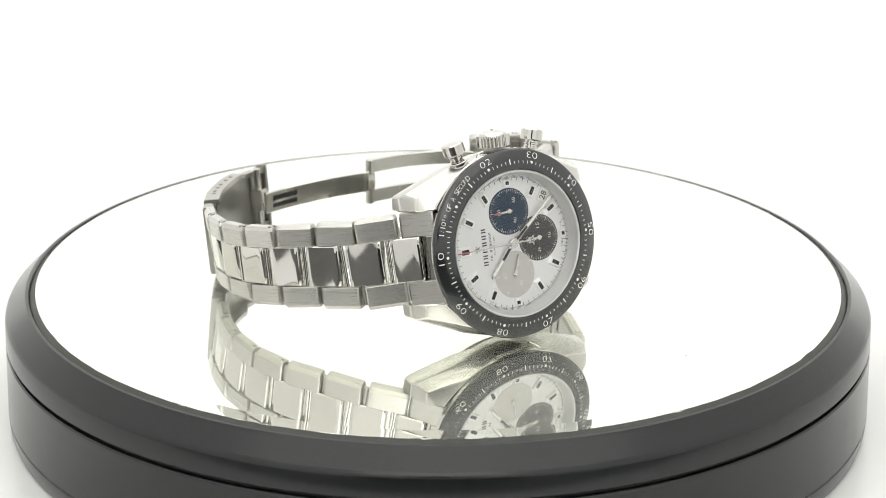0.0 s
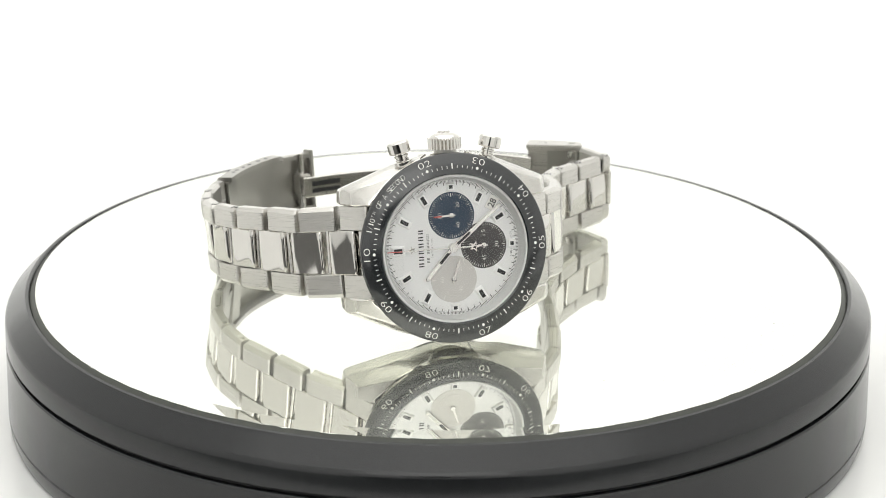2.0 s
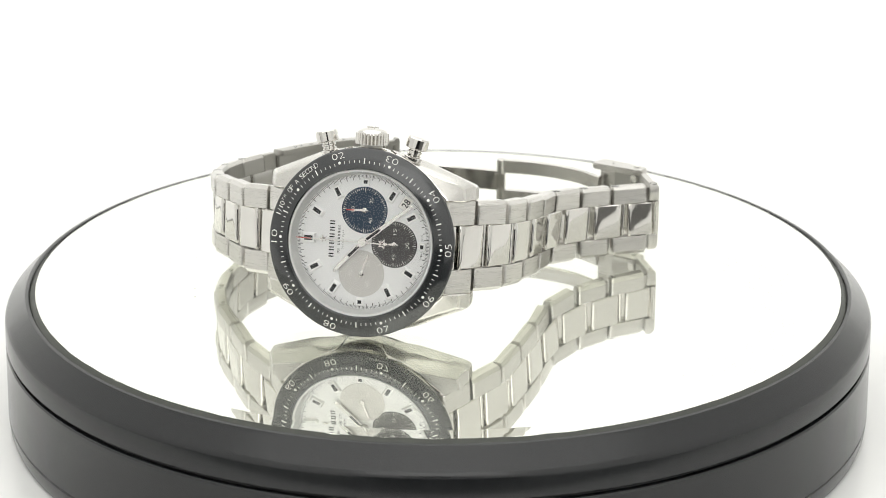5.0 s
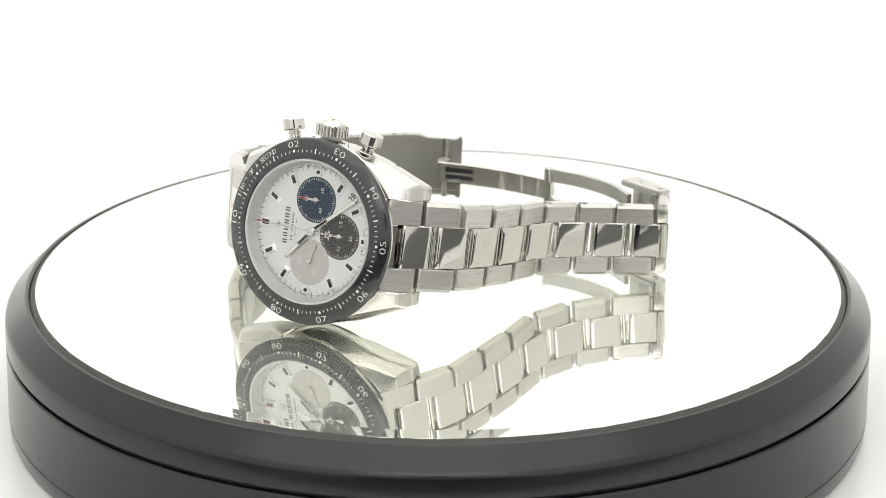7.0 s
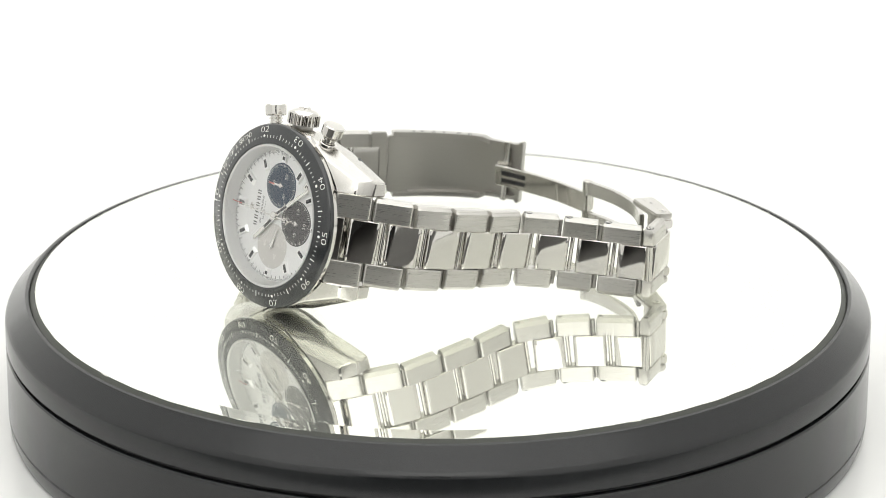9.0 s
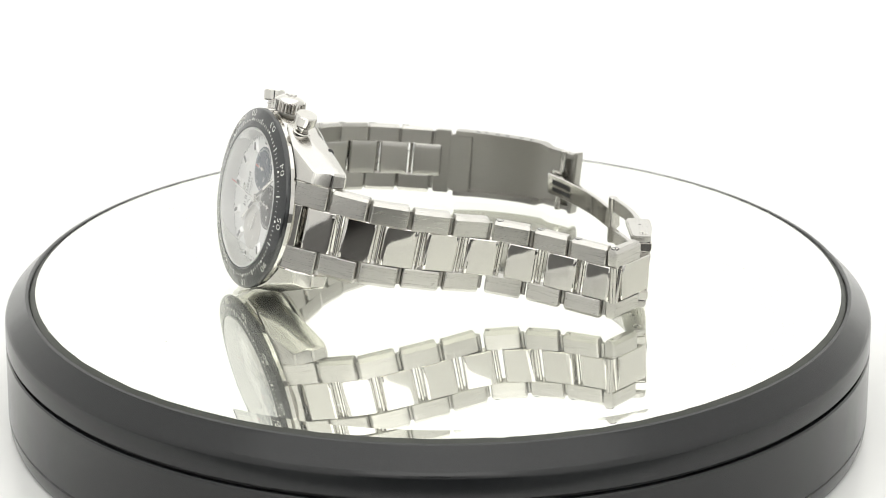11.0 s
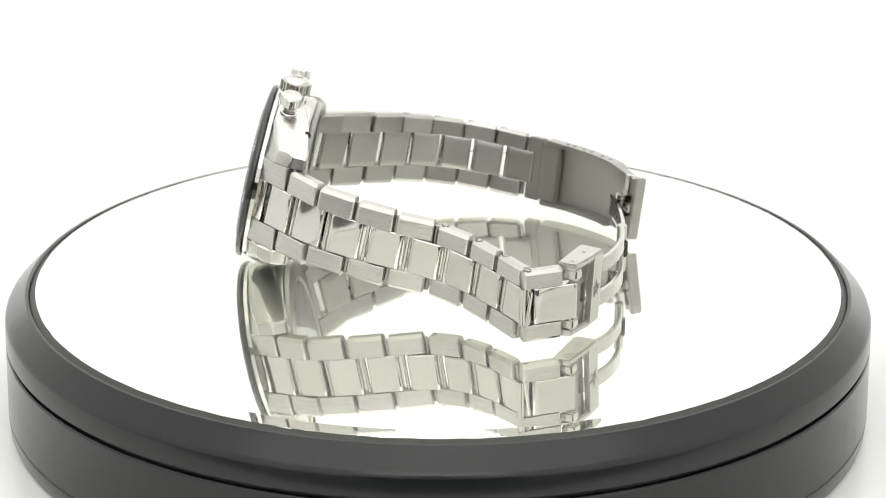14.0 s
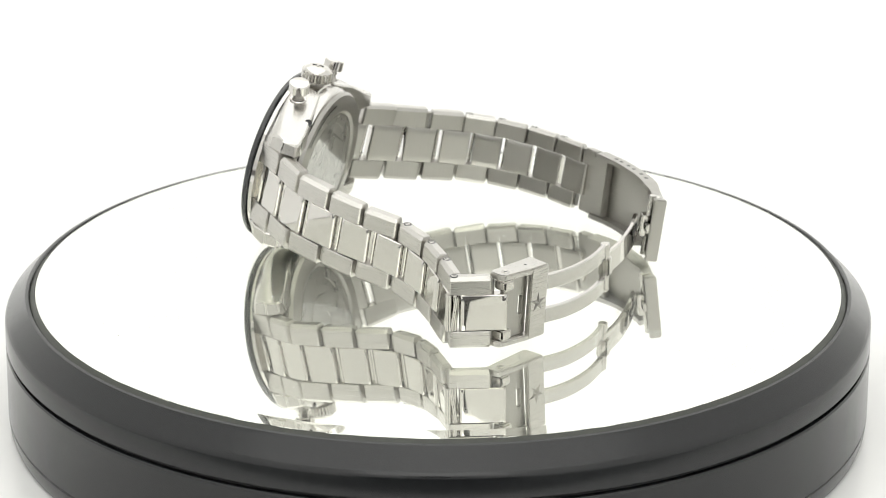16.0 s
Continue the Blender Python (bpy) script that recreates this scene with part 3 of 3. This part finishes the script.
def build_bracelet(watch, nodes, ups, half, flip, links, screwed):
    def at(u):
        i = max(0, min(int(u), len(nodes) - 2))
        t = u - i
        return nodes[i].lerp(nodes[i + 1], t), ups[i].lerp(ups[i + 1], t), half[i] * (1 - t) + half[i + 1] * t

    def frame_between(u0, u1):
        p, q = at(u0)[0], at(u1)[0]
        _, up, hw = at((u0 + u1) / 2)
        return frame_of((p + q) / 2, q - p, up, flip), (q - p).length, hw

    for i in range(links + 1):
        f, length, hw = frame_between(i, i + 1)
        thick = 3.3 - 0.08 * i
        mid = hw * 0.475
        # middle piece sits further along than its two side pieces
        shift = 0.36
        u1 = min(i + 1 + shift, links + (1.45 if not flip else 1.36))
        fc, lc, _ = frame_between(i + shift, u1)
        if i == links and not flip:
            way = (LAST_TO - LAST_FROM).normalized()
            f, length, hw, mid = frame_of((LAST_FROM + LAST_TO) / 2, way, ups[i + 1]), 10.0, 8.1, 4.1
            fc, lc = frame_of((LAST_FROM + LAST_TO) / 2 + way * 2.9, way, ups[i + 1]), 12.0
        elif i == links - 1 and not flip:
            p, q = at(i + shift)[0], nodes[i] + (nodes[i + 1] - nodes[i]) * 1.22
            fc, lc = frame_of((p + q) / 2, q - p, ups[i]), (q - p).length
        if i == 0:
            name, label = "end_link", "steel end link between the lugs"
        else:
            name, label = "link", "bracelet link with a polished centre and brushed sides"
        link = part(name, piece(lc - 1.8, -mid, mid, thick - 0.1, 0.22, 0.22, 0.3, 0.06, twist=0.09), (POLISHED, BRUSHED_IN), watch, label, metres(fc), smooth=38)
        back = fc.inverted() @ f
        for s in (-1, 1):
            y0, y1 = (mid + 0.1, hw) if s > 0 else (-hw, -mid - 0.1)
            edge = 0.8 if i else 0.12
            arch = 0.15 if i else 0.35
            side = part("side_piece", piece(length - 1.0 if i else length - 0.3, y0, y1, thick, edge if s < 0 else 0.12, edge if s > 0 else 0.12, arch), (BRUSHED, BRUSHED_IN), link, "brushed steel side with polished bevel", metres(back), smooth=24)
            if i in screwed:
                sx = (1 if flip else -1) * (length / 2 - 1.55)
                m = back @ Matrix.Translation((sx, s * hw, -thick * 0.52)) @ pose(0, 0, 0, -90 * s)
                if s > 0:
                    part("screw_hole", lathe([(0.9, -0.1), (0.9, 0.015), (0, 0.015)], 20, m=m), INK, link, "dark rim of a screw hole")
                part("screw", lathe([(0.62, -0.1), (0.62, 0.03), (0.55, 0.05), (0, 0.05)], 20, m=m), POLISHED, link, "small slotted screw")
                part("screw_slot", box(-0.5, 0.5, -0.12, 0.12, 0.03, 0.065, None, m @ pose(0, 0, 0, 0, 0, 35)), INK, link)
        # joint bar
        q, _, hq = at(min(i + 1.0, links + 1))
        m = fc.inverted() @ Matrix.Translation(q) @ f.to_3x3().to_4x4() @ Matrix.Translation((0, 0, -thick * 0.52)) @ pose(0, 0, 0, 90)
        part("hinge_bar", lathe([(0, -hq + 0.9), (0.5, -hq + 0.9), (0.5, hq - 0.9), (0, hq - 0.9)], 16, m=m), BRUSHED_IN, link)
        q = at(min(i + 1.0 + shift, links + 1))[0]
        if i == links - 1 and not flip:
            q = nodes[i] + (nodes[i + 1] - nodes[i]) * 1.27
        m = fc.inverted() @ Matrix.Translation(q) @ f.to_3x3().to_4x4() @ Matrix.Translation((0, 0, -1.15)) @ pose(0, 0, 0, 90)
        if i == links and not flip:
            for along, r in ((0.3, 0.75), (1.6, 0.55)):
                m = fc.inverted() @ Matrix.Translation(LAST_FROM + way * along) @ f.to_3x3().to_4x4() @ Matrix.Translation((0, 0, -0.9)) @ pose(0, 0, 0, 90)
                part("hinge_bar", lathe([(0, -mid), (r, -mid), (r, mid), (0, mid)], 20, m=m), POLISHED, link)
        if i < links:
            part("hinge_bar", lathe([(0, -mid), (0.45, -mid), (0.45, mid), (0, mid)], 16, m=m), POLISHED, link)
    # first polished piece against the case
    f, length, hw = frame_between(0.0, 0.36)
    mid = hw * 0.475
    part("end_link_centre", piece(length - 0.2, -mid, mid, 3.0, 0.15, 0.15, 0.3), (POLISHED, BRUSHED_IN), watch, "polished centre of the end link", metres(f), smooth=38)


def strip(nodes, n, up, outline_at, flip):
    pts = smooth_path(nodes, n)
    frames, loops = [], []
    for k, q in enumerate(pts):
        t = pts[min(k + 1, n)] - pts[max(k - 1, 0)]
        frames.append(frame_of(q, t, up, flip))
        loops.append(outline_at(k / n))
    return sweep(frames, loops)


def build_clasp(watch):
    # cover: a long channel that carries on from the twelve o'clock links
    nodes = [spread(q) for q in ((-52.0, -3.0, 13.0), (-51.7, 6.0, 12.6), (-48.7, 17.5, 12.2), (-42.3, 28.2, 11.7))]
    up = Vector((-0.1, 0.06, 0.99))

    def channel(t):
        hw = 8.3 - 0.5 * t - (0.0 if t < 0.76 else 0.75)
        fl = 3.7 if t < 0.76 else 2.6
        return [(-hw, -0.35), (-hw + 0.35, 0), (hw - 0.35, 0), (hw, -0.35), (hw, -fl), (hw - 1.1, -fl), (hw - 1.1, -1.2), (-hw + 1.1, -1.2), (-hw + 1.1, -fl), (-hw, -fl)]

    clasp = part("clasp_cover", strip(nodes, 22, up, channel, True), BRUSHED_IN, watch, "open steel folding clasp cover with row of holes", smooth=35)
    path = smooth_path(nodes, 40)

    def at(t):
        k = max(1, min(39, round(t * 40)))
        return frame_of(path[k], path[k + 1] - path[k - 1], up, True)

    for k in range(6):
        m = at(0.2 + 0.085 * k) @ Matrix.Translation((0, 8.3 - 0.5 * (0.2 + 0.085 * k), -2.0)) @ pose(0, 0, 0, -90)
        part("adjustment_hole", lathe([(0, 0.03), (0.5, 0.03), (0.55, -0.05)], 16, m=m), INK, clasp)
    m = at(0.03)
    part("inner_plate", bevelled(box(-3.3, 2.0, -7.2, 7.2, -3.1, -1.15, None, m), 0.3), BRUSHED_IN, clasp, "satin plate at the end of the cover")
    part("end_plate", bevelled(box(2.1, 6.1, -7.95, 7.95, -2.5, -0.25, None, m), 0.25), BRUSHED_IN, clasp, "plate joining the cover to the last link")
    m = at(0.99)
    part("end_lip", bevelled(box(-0.7, 0.5, -7.7, 7.7, -2.8, 0.05, None, m @ Matrix.Translation((-0.4, 0, 0))), 0.25), BRUSHED_IN, clasp, "bent end lip of the cover")
    m = at(0.9)
    part("hinge_pin", lathe([(0, -7.4), (0.8, -7.4), (0.8, 7.4), (0, 7.4)], 16, m=m @ Matrix.Translation((0, 0, -2.6)) @ pose(0, 0, 0, 90)), POLISHED, clasp)
    for s in (-1, 1):
        part("rivet", lathe([(0, 0.3), (0.6, 0.2), (0.8, 0), (0.8, -0.4)], 16, m=m @ Matrix.Translation((0, s * 7.05, -1.3)) @ pose(0, 0, 0, -90 * s)), POLISHED, clasp)
    bm = box(-1.4, 1.6, -2.6, 2.6, -4.6, -1.2, None, m)
    box(-3.4, -1.4, -1.1, 1.1, -3.6, -1.2, bm, m)
    part("catch", bevelled(bm, 0.25), POLISHED, clasp, "polished spring catch")

    # folding arms
    def blade(hw, th):
        return lambda t: [(-hw, -0.2), (-hw + 0.2, 0), (hw - 0.2, 0), (hw, -0.2), (hw, -th + 0.2), (hw - 0.2, -th), (-hw + 0.2, -th), (-hw, -th + 0.2)]

    level = Vector((0, 0, 1))
    inner_arm = part("inner_arm", strip([spread(q) for q in ((-41.0, 21.5, 12.0), (-34.5, 27.2, 12.0), (-25.5, 33.5, 12.0), (-16.6, 38.1, 12.0))], 18, level, blade(2.6, 1.1), True), POLISHED, watch, "polished inner blade of the folding clasp", smooth=35)
    def slot_strip(z, hw, lift):
        return strip([spread(q) for q in ((-39.6, 22.75, z), (-36.8, 25.35, z), (-34.0, 27.65, z))], 10, level, lambda t: [(-hw, lift), (hw, lift), (hw, -1.1 - lift), (-hw, -1.1 - lift)], True)

    # no recess is cut: a black strip stands in for the slot's shade
    part("arm_slot_shade", slot_strip(12.0, 1.5, 0.05), INK, inner_arm, "black strip standing in for the shaded slot in the blade")
    part("spring_tongue", slot_strip(12.0, 0.35, 0.2), POLISHED, inner_arm, "bright spring tongue in the slot")
    for z in (15.7, 8.0):
        part("outer_arm", strip([spread(q) for q in ((-16.6, 38.6, z), (-8.5, 43.0, z), (0.5, 45.4, z), (9.0, 45.0, z))], 18, level, blade(1.75, 1.1), True), SATIN, watch, "curved outer blade of the folding clasp", smooth=35)
    hinge = part("arm_hinge", lathe([(0, 6.1), (0.95, 6.1), (1.1, 6.3), (1.1, 17.3), (0.95, 17.5), (0.5, 17.6), (0, 17.6)], 24, m=Matrix.Translation(spread((-16.6, 37.9, 0)))), POLISHED, watch, "round hinge pin joining the blades")
    part("knuckle", bevelled(box(-1.2, 1.2, -1.3, 1.3, 9.9, 14.1, None, Matrix.Translation(spread((-16.8, 38.0, 0))) @ pose(0, 0, 0, 0, 0, 30)), 0.3), POLISHED, hinge)

    # end piece with the star
    end = part("clasp_end", bevelled(box(1.0, 6.3, -8.1, 8.1, -1.3, 0.0), 0.25), BRUSHED, watch, "brushed clasp end plate with an embossed star", metres(CLASP_END))
    for s in (-1, 1):
        y0, y1 = (6.9, 8.3) if s > 0 else (-8.3, -6.9)
        cheek = [(-7.3, -1.9), (-6.6, -0.9), (0.8, -0.1), (6.25, -0.1), (6.25, -5.0), (5.5, -5.6), (-6.4, -5.2), (-7.3, -4.4)]
        bm = prism(cheek, y0, y1, None, pose(0, 0, 0, 90) @ Matrix.Diagonal((1, 1, -1, 1)))
        part("side_cheek", bevelled(bm, 0.3), BRUSHED, end)
        m = Matrix.Translation((-4.8, s * 8.3, -2.6)) @ pose(0, 0, 0, -90 * s)
        part("screw", lathe([(0.95, -0.1), (0.95, 0.06), (0.82, 0.08), (0.75, 0.0), (0, 0.03)], 20, m=m), POLISHED, end, "small slotted screw")
        part("screw_slot", box(-0.6, 0.6, -0.1, 0.1, 0, 0.06, None, m), INK, end)
        m = Matrix.Translation((1.6, s * 8.3, -2.8)) @ pose(0, 0, 0, -90 * s)
        part("pin_hole", lathe([(0, 0.02), (0.32, 0.02), (0.36, -0.05)], 16, m=m), INK, end)
        part("link_tongue", bevelled(box(-6.7, -3.7, min(4.5 * s, 6.8 * s), max(4.5 * s, 6.8 * s), -3.9, -0.6), 0.35), POLISHED, end)
    bm = box(-6.0, -1.3, -6.8, 6.8, -2.6, -1.6)
    box(0.1, 1.3, -6.8, 6.8, -2.6, -1.6, bm)
    box(-1.3, 0.1, 2.2, 6.8, -2.6, -1.6, bm)
    box(-1.3, 0.1, -6.8, -2.2, -2.6, -1.6, bm)
    part("channel", bm, BRUSHED_IN, end, "recessed channel with a slot")
    # steel star: the dark its facets would reflect is put into the colour
    part("emblem", prism(star(2.7, 0.95, math.pi / 2), -0.05, 0.5, None, Matrix.Translation((3.4, 0, 0)), 0.03), MOVEMENT, end, "faceted steel star, its dark reflection put in the colour", smooth=8)


build_tent()
turntable, platter = build_turntable()
watch = tagged(new("wristwatch"), "steel chronograph wristwatch lying on its side with clasp open", "watch")
build_case(watch)
build_crown_and_pushers(watch)
build_bezel(watch)
build_dial(watch)
build_bracelet(watch, SIX, SIX_UP, SIX_HALF, False, 8, (5, 6, 7, 8))
build_bracelet(watch, TWELVE, TWELVE_UP, TWELVE_HALF, True, 7, (4, 5, 6, 7))
build_clasp(watch)


RESTING = Matrix(((0.999971, -0.00746, 0.001652, 0.000231), (0.007446, 0.999941, 0.007961, -0.000629), (-0.001711, -0.007948, 0.999967, 0.0), (0, 0, 0, 1)))


def motions():
    times = [k * 0.5 for k in range(33)]
    walk(watch, [(t, pose(0, 0, 0, 0, 0, -SPIN * t) @ RESTING) for t in times])
    walk(platter, [(t, pose(0, 0, 0.0293, 0, 0, -SPIN * t)) for t in times])


motions()
